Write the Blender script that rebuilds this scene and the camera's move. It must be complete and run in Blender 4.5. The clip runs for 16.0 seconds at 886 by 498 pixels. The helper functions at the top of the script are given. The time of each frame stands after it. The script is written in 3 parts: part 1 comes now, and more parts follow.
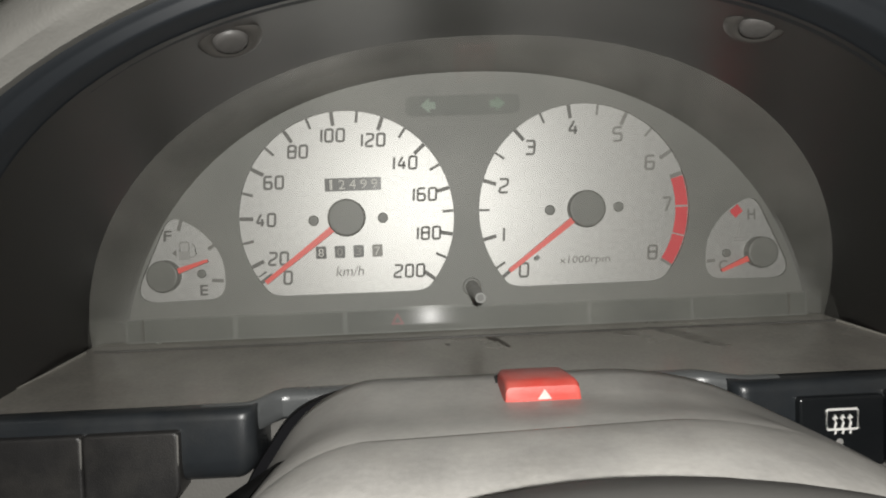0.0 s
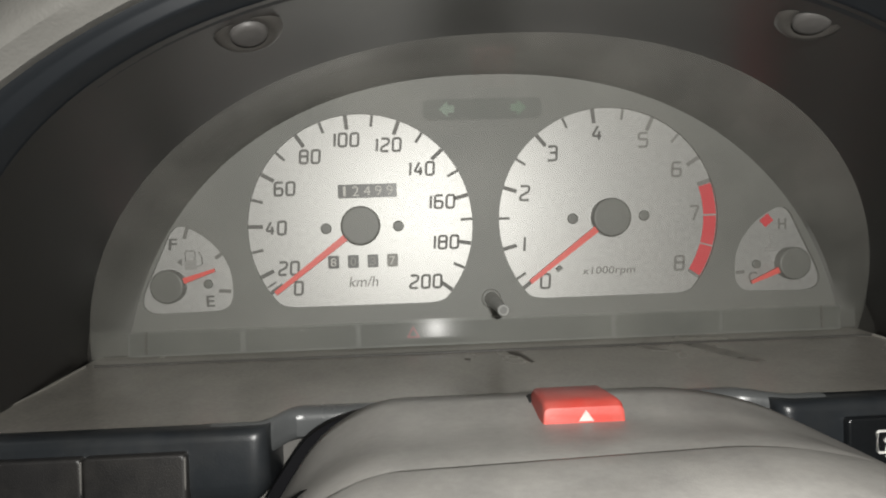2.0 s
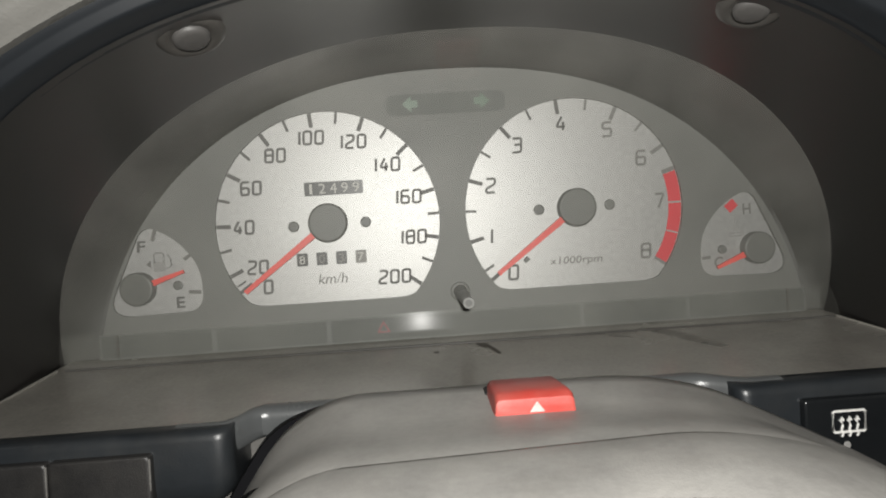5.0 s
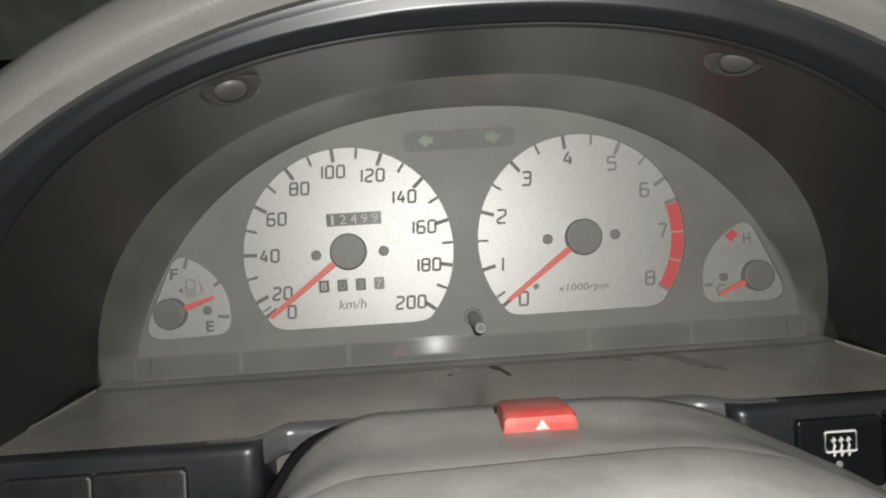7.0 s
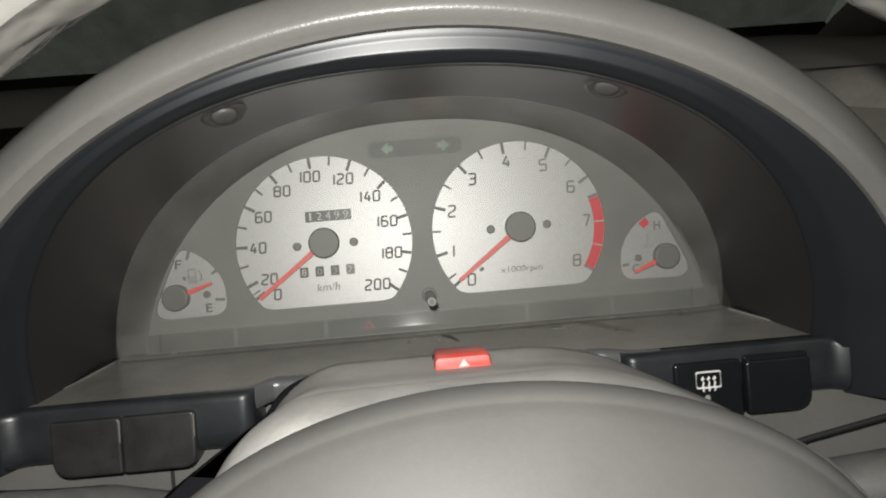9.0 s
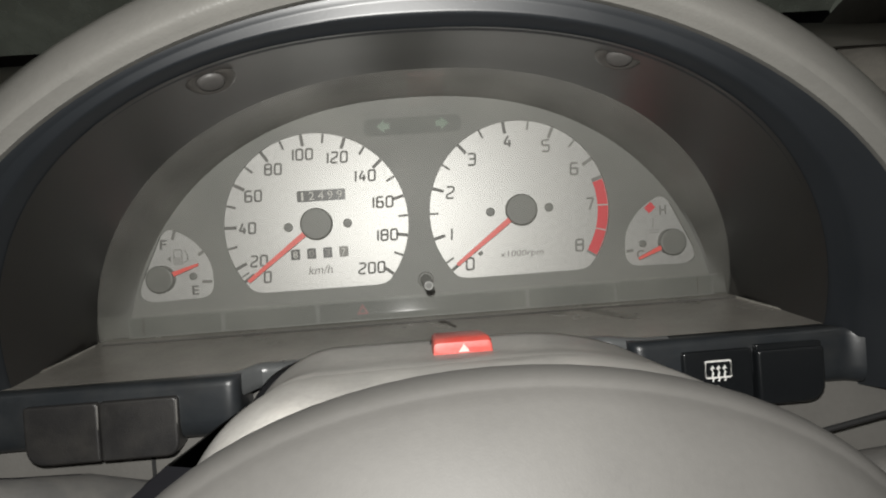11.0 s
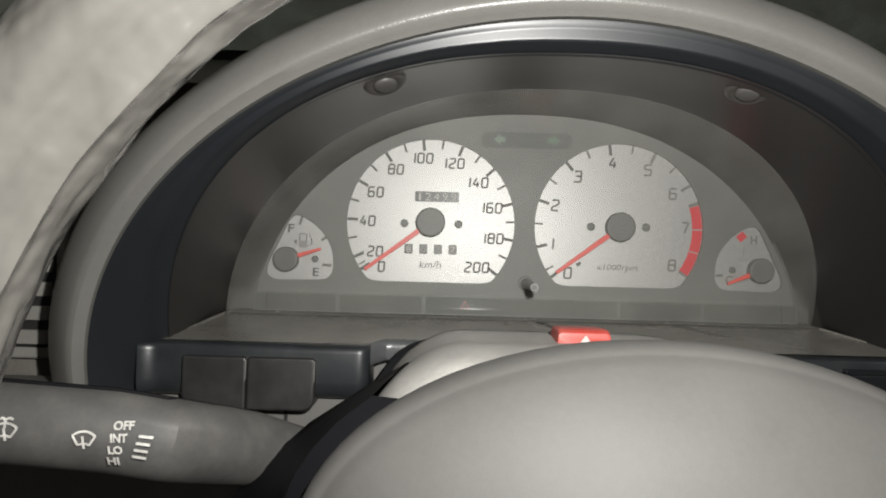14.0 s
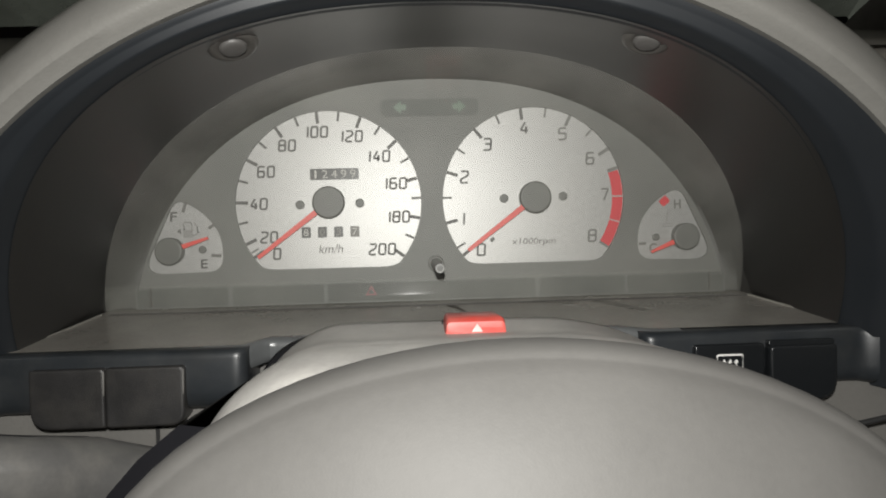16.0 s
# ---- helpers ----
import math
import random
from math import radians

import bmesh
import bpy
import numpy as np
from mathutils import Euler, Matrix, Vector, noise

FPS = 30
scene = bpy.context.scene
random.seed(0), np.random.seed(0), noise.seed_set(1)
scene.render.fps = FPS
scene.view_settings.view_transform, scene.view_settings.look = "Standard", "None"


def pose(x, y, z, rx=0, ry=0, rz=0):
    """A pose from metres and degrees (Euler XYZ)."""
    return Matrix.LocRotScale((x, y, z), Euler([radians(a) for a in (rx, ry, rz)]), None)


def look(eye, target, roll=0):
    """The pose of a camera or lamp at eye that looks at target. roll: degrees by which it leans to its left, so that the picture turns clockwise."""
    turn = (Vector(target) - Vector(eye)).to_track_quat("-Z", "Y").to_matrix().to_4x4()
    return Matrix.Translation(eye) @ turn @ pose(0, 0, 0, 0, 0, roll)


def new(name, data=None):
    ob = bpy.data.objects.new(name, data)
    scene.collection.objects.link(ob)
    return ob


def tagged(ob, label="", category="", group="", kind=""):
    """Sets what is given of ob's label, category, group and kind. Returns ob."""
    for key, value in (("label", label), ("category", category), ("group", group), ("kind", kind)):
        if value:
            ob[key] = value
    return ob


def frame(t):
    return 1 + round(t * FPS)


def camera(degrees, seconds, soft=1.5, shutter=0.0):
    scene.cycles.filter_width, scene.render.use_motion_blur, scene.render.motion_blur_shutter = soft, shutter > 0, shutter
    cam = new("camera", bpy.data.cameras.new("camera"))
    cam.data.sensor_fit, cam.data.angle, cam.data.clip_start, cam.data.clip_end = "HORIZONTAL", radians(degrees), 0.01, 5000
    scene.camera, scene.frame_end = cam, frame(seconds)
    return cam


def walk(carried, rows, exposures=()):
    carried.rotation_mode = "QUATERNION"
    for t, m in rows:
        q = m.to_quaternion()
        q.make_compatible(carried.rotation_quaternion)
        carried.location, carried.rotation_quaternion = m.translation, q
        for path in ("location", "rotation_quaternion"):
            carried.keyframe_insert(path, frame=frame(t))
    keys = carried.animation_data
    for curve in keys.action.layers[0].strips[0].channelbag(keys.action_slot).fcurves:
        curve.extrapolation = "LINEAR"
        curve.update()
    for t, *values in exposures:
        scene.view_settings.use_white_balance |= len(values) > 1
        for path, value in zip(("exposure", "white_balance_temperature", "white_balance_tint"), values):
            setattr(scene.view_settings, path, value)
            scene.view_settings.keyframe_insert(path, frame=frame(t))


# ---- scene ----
# The car leans: the dial faces look up at the driver. Everything below is laid out square to the dials and then tilted as one.
CAR = Matrix.Translation((0, 0, 0.85)) @ Matrix.Rotation(radians(-18), 4, "X")

cam = camera(67.0, 16.0, soft=2.0)
PATH = [
    (0, (-0.0228, -0.3128, 0.0500), (0.0490, 1.6843, -0.0296), -2.15),
    (0.5, (-0.0253, -0.3069, 0.0466), (0.0295, 1.6896, -0.0584), -2.51),
    (1, (-0.0271, -0.3057, 0.0480), (0.0310, 1.6917, -0.0362), -2.06),
    (1.5, (-0.0284, -0.3019, 0.0478), (0.0487, 1.6959, -0.0054), -1.74),
    (2, (-0.0316, -0.2988, 0.0493), (0.0495, 1.6990, 0.0020), -1.94),
    (2.5, (-0.0278, -0.2981, 0.0495), (0.0626, 1.6992, -0.0020), -2.54),
    (3, (-0.0245, -0.3038, 0.0513), (0.0641, 1.6939, 0.0133), -2.83),
    (3.5, (-0.0199, -0.3110, 0.0523), (0.0561, 1.6874, 0.0274), -3.54),
    (4, (-0.0183, -0.3098, 0.0520), (0.0551, 1.6879, -0.0079), -3.90),
    (4.5, (-0.0205, -0.3022, 0.0482), (0.0523, 1.6937, -0.0574), -3.60),
    (4.7, (-0.0195, -0.3013, 0.0505), (0.0756, 1.6947, -0.0324), -3.60),
    (6.8, (-0.0211, -0.3049, 0.0486), (0.0483, 1.6929, -0.0140), -3.52),
    (7, (-0.0196, -0.3186, 0.0532), (0.0351, 1.6806, 0.0475), -3.60),
    (7.5, (-0.0116, -0.3283, 0.0573), (0.0898, 1.6691, 0.0565), -4.39),
    (8, (-0.0083, -0.3771, 0.0555), (0.0598, 1.6213, 0.0955), -4.29),
    (8.5, (-0.0023, -0.3825, 0.0463), (0.1058, 1.6145, 0.0631), -4.56),
    (9, (-0.0035, -0.3819, 0.0442), (0.0734, 1.6166, 0.0479), -4.76),
    (9.2, (-0.0022, -0.3811, 0.0432), (0.0642, 1.6178, 0.0355), -4.60),
    (11.3, (-0.0080, -0.3637, 0.0357), (0.0901, 1.6337, 0.0081), -4.03),
    (11.5, (-0.0133, -0.3610, 0.0292), (0.0684, 1.6369, -0.0092), -3.72),
    (12, (-0.0153, -0.3775, 0.0314), (0.0480, 1.6215, 0.0303), -3.02),
    (12.5, (-0.0197, -0.3836, 0.0289), (0.0526, 1.6149, 0.0601), -1.51),
    (13, (-0.0307, -0.3737, 0.0220), (0.0271, 1.6253, -0.0051), -0.52),
    (13.5, (-0.0418, -0.3858, 0.0261), (-0.0048, 1.6138, 0.0421), 0.41),
    (14, (-0.0454, -0.3962, 0.0295), (-0.0576, 1.6033, 0.0743), 1.53),
    (14.5, (-0.0408, -0.3902, 0.0354), (-0.0390, 1.6098, 0.0419), 1.23),
    (15, (-0.0296, -0.3789, 0.0386), (0.0652, 1.6188, 0.0465), -0.16),
    (15.5, (-0.0126, -0.3737, 0.0351), (0.1139, 1.6223, 0.0198), -1.82),
    (16, (-0.0116, -0.3639, 0.0333), (0.0811, 1.6337, -0.0005), -1.57),
]
walk(cam, [(t, CAR @ look(eye, target, roll)) for t, eye, target, roll in PATH])

# ---- light: a dark cabin at night and the small torch held beside the lens ----
world = bpy.data.worlds.new("night")
scene.world = world
world.use_nodes = True
world.node_tree.nodes["Background"].inputs["Color"].default_value = (0.75, 0.85, 1.0, 1)
world.node_tree.nodes["Background"].inputs["Strength"].default_value = 0.02

torch = bpy.data.lights.new("torch", "POINT")
torch.energy, torch.color, torch.shadow_soft_size = 5.75, (1.0, 0.985, 0.945), 0.004
new("torch", torch).matrix_world = CAR @ Matrix.Translation((-0.014, -0.384, 0.075))


# ---- materials ----
def plastic(name, color, rough=0.5, grain=0.0, grain_size=0.0006, mottle=0.12, mottle_size=0.03, dust=0.0, metal=0.0, spec=0.5):
    """Moulded plastic or paint: two scales of colour change, moulded grain as relief, a little dust."""
    m = bpy.data.materials.new(name)
    m.use_nodes = True
    nt = m.node_tree
    p = nt.nodes["Principled BSDF"]
    p.inputs["Metallic"].default_value = metal
    p.inputs["Specular IOR Level"].default_value = spec
    co = nt.nodes.new("ShaderNodeTexCoord")

    def noise_at(size, detail=3.0):
        n = nt.nodes.new("ShaderNodeTexNoise")
        n.inputs["Scale"].default_value = 1.0 / size
        n.inputs["Detail"].default_value = detail
        nt.links.new(co.outputs["Object"], n.inputs["Vector"])
        return n

    big, fine = noise_at(mottle_size, 5.0), noise_at(max(grain_size * 3, 0.0012), 2.0)
    mix = nt.nodes.new("ShaderNodeMix")
    mix.data_type = "RGBA"
    mix.inputs["A"].default_value = (*[c * (1 - mottle) for c in color], 1)
    mix.inputs["B"].default_value = (*[min(1, c * (1 + mottle)) for c in color], 1)
    add = nt.nodes.new("ShaderNodeMath")
    add.operation = "MULTIPLY_ADD"
    add.inputs[1].default_value = 0.3
    nt.links.new(fine.outputs["Fac"], add.inputs[0])
    nt.links.new(big.outputs["Fac"], add.inputs[2])
    ramp = nt.nodes.new("ShaderNodeMapRange")
    ramp.inputs["From Min"].default_value, ramp.inputs["From Max"].default_value = 0.45, 0.85
    nt.links.new(add.outputs[0], ramp.inputs["Value"])
    nt.links.new(ramp.outputs["Result"], mix.inputs["Factor"])
    out = mix.outputs["Result"]
    if dust:
        d = nt.nodes.new("ShaderNodeMix")
        d.data_type = "RGBA"
        d.inputs["B"].default_value = (0.36, 0.33, 0.28, 1)
        patch = noise_at(0.012, 8.0)
        r2 = nt.nodes.new("ShaderNodeMapRange")
        r2.inputs["From Min"].default_value, r2.inputs["From Max"].default_value = 0.42, 0.75
        r2.inputs["To Max"].default_value = dust
        nt.links.new(patch.outputs["Fac"], r2.inputs["Value"])
        nt.links.new(r2.outputs["Result"], d.inputs["Factor"])
        nt.links.new(out, d.inputs["A"])
        out = d.outputs["Result"]
    nt.links.new(out, p.inputs["Base Color"])
    rr = nt.nodes.new("ShaderNodeMapRange")
    rr.inputs["To Min"].default_value, rr.inputs["To Max"].default_value = max(0.03, rough - 0.08), min(1, rough + 0.08)
    nt.links.new(big.outputs["Fac"], rr.inputs["Value"])
    nt.links.new(rr.outputs["Result"], p.inputs["Roughness"])
    if grain:
        g = noise_at(grain_size, 2.0)
        b = nt.nodes.new("ShaderNodeBump")
        b.inputs["Strength"].default_value = grain
        b.inputs["Distance"].default_value = grain_size
        nt.links.new(g.outputs["Fac"], b.inputs["Height"])
        nt.links.new(b.outputs["Normal"], p.inputs["Normal"])
    return m


def clear_plastic(name, rough=0.03, dust=0.06, ior=1.45):
    """A thin clear sheet with a film of dust: it lets light through, shines by its angle and scatters a little."""
    m = bpy.data.materials.new(name)
    m.use_nodes = True
    nt = m.node_tree
    nt.nodes.remove(nt.nodes["Principled BSDF"])
    clear, shine, film = (nt.nodes.new("ShaderNodeBsdf" + k) for k in ("Transparent", "Glossy", "Diffuse"))
    clear.inputs["Color"].default_value = (0.96, 0.97, 0.96, 1)
    shine.inputs["Roughness"].default_value = rough
    film.inputs["Color"].default_value = (0.62, 0.6, 0.54, 1)
    fr = nt.nodes.new("ShaderNodeFresnel")
    fr.inputs["IOR"].default_value = ior
    a, b = nt.nodes.new("ShaderNodeMixShader"), nt.nodes.new("ShaderNodeMixShader")
    n = nt.nodes.new("ShaderNodeTexNoise")
    n.inputs["Scale"].default_value, n.inputs["Detail"].default_value = 28.0, 9.0
    co = nt.nodes.new("ShaderNodeTexCoord")
    nt.links.new(co.outputs["Object"], n.inputs["Vector"])
    r = nt.nodes.new("ShaderNodeMapRange")
    r.inputs["From Min"].default_value, r.inputs["From Max"].default_value = 0.3, 0.75
    r.inputs["To Min"].default_value, r.inputs["To Max"].default_value = dust * 0.6, dust * 1.5
    nt.links.new(n.outputs["Fac"], r.inputs["Value"])
    nt.links.new(r.outputs["Result"], a.inputs[0])
    nt.links.new(clear.outputs[0], a.inputs[1])
    nt.links.new(film.outputs[0], a.inputs[2])
    nt.links.new(fr.outputs[0], b.inputs[0])
    nt.links.new(a.outputs[0], b.inputs[1])
    nt.links.new(shine.outputs[0], b.inputs[2])
    nt.links.new(b.outputs[0], nt.nodes["Material Output"].inputs["Surface"])
    return m


def glowing(name, color, strength):
    m = plastic(name, color, 0.4)
    p = m.node_tree.nodes["Principled BSDF"]
    p.inputs["Emission Color"].default_value = (*color, 1)
    p.inputs["Emission Strength"].default_value = strength
    return m


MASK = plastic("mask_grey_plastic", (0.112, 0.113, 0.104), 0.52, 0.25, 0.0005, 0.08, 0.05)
# Same plastic as the mask, with the dimmer light on its wall in the colour.
MASK_SHADED = plastic("mask_plastic_shaded", (0.048, 0.048, 0.044), 0.5, 0.2, 0.0005, 0.08, 0.05)
STRIP = plastic("smoked_strip", (0.058, 0.06, 0.055), 0.6, 0.0, mottle=0.1)
DIVIDER = plastic("strip_divider", (0.088, 0.091, 0.085), 0.5)
DIAL = plastic("silver_white_dial", (0.36, 0.356, 0.345), 0.48, 0.1, 0.0004, 0.08, 0.002, metal=0.6)
INK = plastic("dial_ink", (0.082, 0.08, 0.075), 0.6)
INK_GREY = plastic("dial_grey_ink", (0.12, 0.116, 0.108), 0.6)
# Paler copy of the dial ink: a reflection's haze put into the colour.
INK_HAZED = plastic("hazed_dial_ink", (0.14, 0.136, 0.128), 0.6)
INK_PALE = plastic("faint_dial_ink", (0.23, 0.225, 0.215), 0.6)
HUB = plastic("needle_hub_plastic", (0.105, 0.106, 0.097), 0.5, 0.15, 0.0005)
NEEDLE = plastic("needle_red", (0.6, 0.078, 0.064), 0.45, mottle=0.05)
RED_INK = plastic("red_zone_ink", (0.5, 0.03, 0.04), 0.55, mottle=0.06)
DRUM = plastic("counter_black", (0.035, 0.035, 0.033), 0.4)
DRUM_PALE = plastic("counter_grey", (0.16, 0.155, 0.14), 0.5)
DIGIT = plastic("counter_digit", (0.45, 0.44, 0.41), 0.6)
LINING = plastic("hood_lining_plastic", (0.0055, 0.005, 0.0048), 0.34, 0.0, 0.0006, 0.08, 0.08, spec=0.85)
BEZEL = plastic("dark_satin_bezel", (0.0105, 0.0125, 0.015), 0.42, 0.02, 0.0007, 0.06, 0.04, spec=0.65)
PAD = plastic("grey_padded_vinyl", (0.138, 0.135, 0.125), 0.36, 0.16, 0.0009, 0.07, 0.05)
SHELF = plastic("dusty_shelf_plastic", (0.195, 0.185, 0.166), 0.25, 0.0, 0.0005, 0.24, 0.06, dust=0.1, spec=0.9)
KNOB = plastic("grey_knob_plastic", (0.2, 0.2, 0.188), 0.4, 0.1)
LIP = plastic("satin_grey_lip", (0.085, 0.089, 0.09), 0.3, 0.1, 0.0006, 0.1, 0.03)
COLUMN = plastic("grey_column_plastic", (0.31, 0.301, 0.284), 0.5, 0.1, 0.0006, 0.2, 0.025, dust=0.1)
WHEEL_PAD = plastic("grey_wheel_vinyl", (0.064, 0.062, 0.0585), 0.62, 0.05, 0.0006, 0.08, 0.03, spec=0.3)
RIM = plastic("grey_rim_vinyl", (0.118, 0.113, 0.103), 0.14, 0.2, 0.018, 0.12, 0.02, spec=1.0)
WING = plastic("dark_satin_wing", (0.0145, 0.017, 0.0195), 0.36, 0.06, 0.0007, 0.2, 0.03, dust=0.03)
RECESS = plastic("recess_plastic", (0.05, 0.047, 0.043), 0.38, 0.1)
PLUG = plastic("brown_grey_plug", (0.065, 0.062, 0.059), 0.55, 0.1)
VENT = plastic("grey_vent_plastic", (0.22, 0.213, 0.196), 0.45, 0.2)
SWITCH = plastic("black_switch_plastic", (0.016, 0.0155, 0.0155), 0.42, 0.2, 0.0005, 0.15, 0.02, dust=0.04)
GLOSS = plastic("gloss_black_plastic", (0.008, 0.009, 0.01), 0.22, 0.0, mottle=0.1)
SCUFF = plastic("dark_scuff", (0.145, 0.137, 0.123), 0.3, mottle=0.3, mottle_size=0.006)
STALK = plastic("dark_stalk_plastic", (0.055, 0.054, 0.052), 0.55, 0.12, 0.0005, 0.16, 0.03, dust=0.09)
LOWER = plastic("grey_lower_panel", (0.112, 0.108, 0.1), 0.55, 0.12, 0.0009, 0.1, 0.04)
DASH = plastic("dark_dash_top", (0.14, 0.132, 0.117), 0.6, 0.3, 0.001, 0.12, 0.06, dust=0.1)
RED_BUTTON = plastic("red_button_plastic", (0.46, 0.055, 0.042), 0.46, 0.12, 0.0005, 0.08, 0.01, dust=0.2)
WHITE_INK = plastic("white_ink", (0.72, 0.71, 0.68), 0.6)
PRINT = plastic("worn_white_print", (0.42, 0.41, 0.385), 0.6, mottle=0.3, mottle_size=0.004)
# Near-black: the hub back's own colour, and the shade put into the column gap.
STALK_DARK = plastic("near_black_plastic_and_shade", (0.004, 0.004, 0.005), 0.6, spec=0.12)
CHIP = plastic("brown_chipped_plastic", (0.05, 0.044, 0.037), 0.5, mottle=0.3, mottle_size=0.004)
RUBBER = plastic("dark_brown_rubber", (0.022, 0.019, 0.016), 0.7)
HOLE = plastic("dark_recess", (0.01, 0.01, 0.01), 0.8)
GREEN = glowing("green_arrow_film", (0.082, 0.122, 0.085), 0.012)
SIGNAL = plastic("smoked_signal_window", (0.09, 0.094, 0.086), 0.6, 0.0, mottle=0.1)
TELLTALE_RED = glowing("red_telltale_film", (0.17, 0.035, 0.04), 0.01)
LENS = clear_plastic("clear_dusty_lens", dust=0.082)
LIP_CLEAR = clear_plastic("clear_lens_lip", 0.14, dust=0.03, ior=1.075)
GLASS = clear_plastic("windscreen_glass", dust=0.4)
CLOTH = plastic("grey_cabin_cloth", (0.2, 0.19, 0.175), 0.9, 0.6, 0.002, 0.1)
OUTSIDE = plastic("glowing_yard_wall", (0.11, 0.112, 0.094), 0.9, 0.4, 0.02, 0.25, 0.4)
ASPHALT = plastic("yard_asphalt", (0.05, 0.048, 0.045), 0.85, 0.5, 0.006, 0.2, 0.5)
# No lamp out there: glow added for the pale reflection in the windscreen.
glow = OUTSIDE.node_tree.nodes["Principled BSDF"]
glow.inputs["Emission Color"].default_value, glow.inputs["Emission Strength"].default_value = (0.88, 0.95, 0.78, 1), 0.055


# ---- building helpers; lengths in millimetres, x right, y ahead, z up ----
def mm(x, y, z):
    return Vector((x * 0.001, y * 0.001, z * 0.001))


def thing(name, label, category, group="", kind=""):
    ob = new(name)
    ob.empty_display_size = 0.01
    ob.matrix_world = CAR
    return tagged(ob, label, category, group, kind)


def part(name, bm, material, parent, label="", flat=False):
    me = bpy.data.meshes.new(name)
    bmesh.ops.recalc_face_normals(bm, faces=bm.faces)
    bm.to_mesh(me)
    bm.free()
    me.materials.append(material)
    if not flat:
        for f in me.polygons:
            f.use_smooth = True
        me.set_sharp_from_angle(angle=radians(38))
    ob = new(name, me)
    ob.parent = parent
    if label:
        ob["label"] = label
    return ob


def loft(rows, closed=False, caps=False):
    bm = bmesh.new()
    vs = [[bm.verts.new(p) for p in r] for r in rows]
    n = len(rows[0])
    for a, b in zip(vs, vs[1:]):
        for i in range(n if closed else n - 1):
            j = (i + 1) % n
            bm.faces.new((a[i], a[j], b[j], b[i]))
    if caps:
        bm.faces.new(vs[0])
        bm.faces.new(vs[-1])
    return bm


def rounded(points, r, steps=4):
    """A closed outline with its corners rounded."""
    out, n = [], len(points)
    for i in range(n):
        p, a, b = (Vector(points[j % n]) for j in (i, i - 1, i + 1))
        u, v = (a - p), (b - p)
        d = min(r[i] if isinstance(r, (list, tuple)) else r, u.length * 0.45, v.length * 0.45)
        s, e = p + u.normalized() * d, p + v.normalized() * d
        for k in range(steps + 1):
            t = k / steps
            out.append(s * (1 - t) ** 2 + p * 2 * t * (1 - t) + e * t * t)
    return out


def box_outline(x0, x1, z0, z1, r=1.0, steps=3):
    return rounded([(x0, z0), (x1, z0), (x1, z1), (x0, z1)], r, steps)


def prism(outline, y0, y1, bevel=0.0):
    """A plate with the given outline in x and z, from y0 (near the driver) to y1, its near edge bevelled."""
    c = sum((Vector(p) for p in outline), Vector((0, 0))) / len(outline)

    def ring(y, inset):
        out = []
        for p in outline:
            d = c - Vector(p)
            q = Vector(p) + (d.normalized() * min(inset, d.length * 0.9) if d.length else d)
            out.append(mm(q.x, y, q.y))
        return out
    steps = [math.pi / 2 * k / 4 for k in range(5)]
    rows = [ring(y0 + bevel * (1 - math.sin(a)), bevel * (1 - math.cos(a))) for a in reversed(steps)] if bevel else [ring(y0, 0)]
    if bevel:
        rows.insert(0, ring(y0, bevel + 0.5))
    return loft(rows + [ring(y1, 0)], closed=True, caps=True)


def disc(cx, cz, r, y0, y1, bevel=0.0, n=32):
    return prism([(cx + r * math.cos(2 * math.pi * i / n), cz + r * math.sin(2 * math.pi * i / n)) for i in range(n)], y0, y1, bevel)


def bar(x0, z0, x1, z1, w0, w1, y0, y1):
    """A tapered bar from one point to another."""
    a, b = Vector((x0, z0)), Vector((x1, z1))
    s = (b - a).normalized().orthogonal()
    return prism([a - s * w0 / 2, b - s * w1 / 2, b + s * w1 / 2, a + s * w0 / 2], y0, y1)


def tube(points, r, n=10, caps=True):
    rows = []
    for i, p in enumerate(points):
        t = (points[min(i + 1, len(points) - 1)] - points[max(i - 1, 0)]).normalized()
        u = t.cross(Vector((0, 0, 1)))
        u = (u if u.length > 1e-3 else t.cross(Vector((0, 1, 0)))).normalized()
        v = t.cross(u)
        rad = (r[i] if isinstance(r, (list, tuple)) else r) * 0.001
        rows.append([p + u * rad * math.cos(2 * math.pi * k / n) + v * rad * math.sin(2 * math.pi * k / n) for k in range(n)])
    return loft(rows, closed=True, caps=caps)


def lettering(body, cx, cz, w, h, y, slant=0.0, bold=0.0):
    """Raised print in the built-in font, fitted into w by h millimetres round a centre."""
    cu = bpy.data.curves.new("print", "FONT")
    cu.body, cu.extrude, cu.offset, cu.resolution_u = body, 0.01, bold, 3
    ob = new("print", cu)
    me = bpy.data.meshes.new_from_object(ob.evaluated_get(bpy.context.evaluated_depsgraph_get()))
    bpy.data.objects.remove(ob)
    bpy.data.curves.remove(cu)
    xs, ys = [v.co.x for v in me.vertices], [v.co.y for v in me.vertices]
    sx, sy = w / (max(xs) - min(xs)), h / (max(ys) - min(ys))
    mx, my = (max(xs) + min(xs)) / 2, (max(ys) + min(ys)) / 2
    for v in me.vertices:
        z = (v.co.y - my) * sy
        v.co = mm(cx + (v.co.x - mx) * sx + slant * z, y + (-0.06 if v.co.z > 0 else 0.06), cz + z)
    bm = bmesh.new()
    bm.from_mesh(me)
    bpy.data.meshes.remove(me)
    return bm


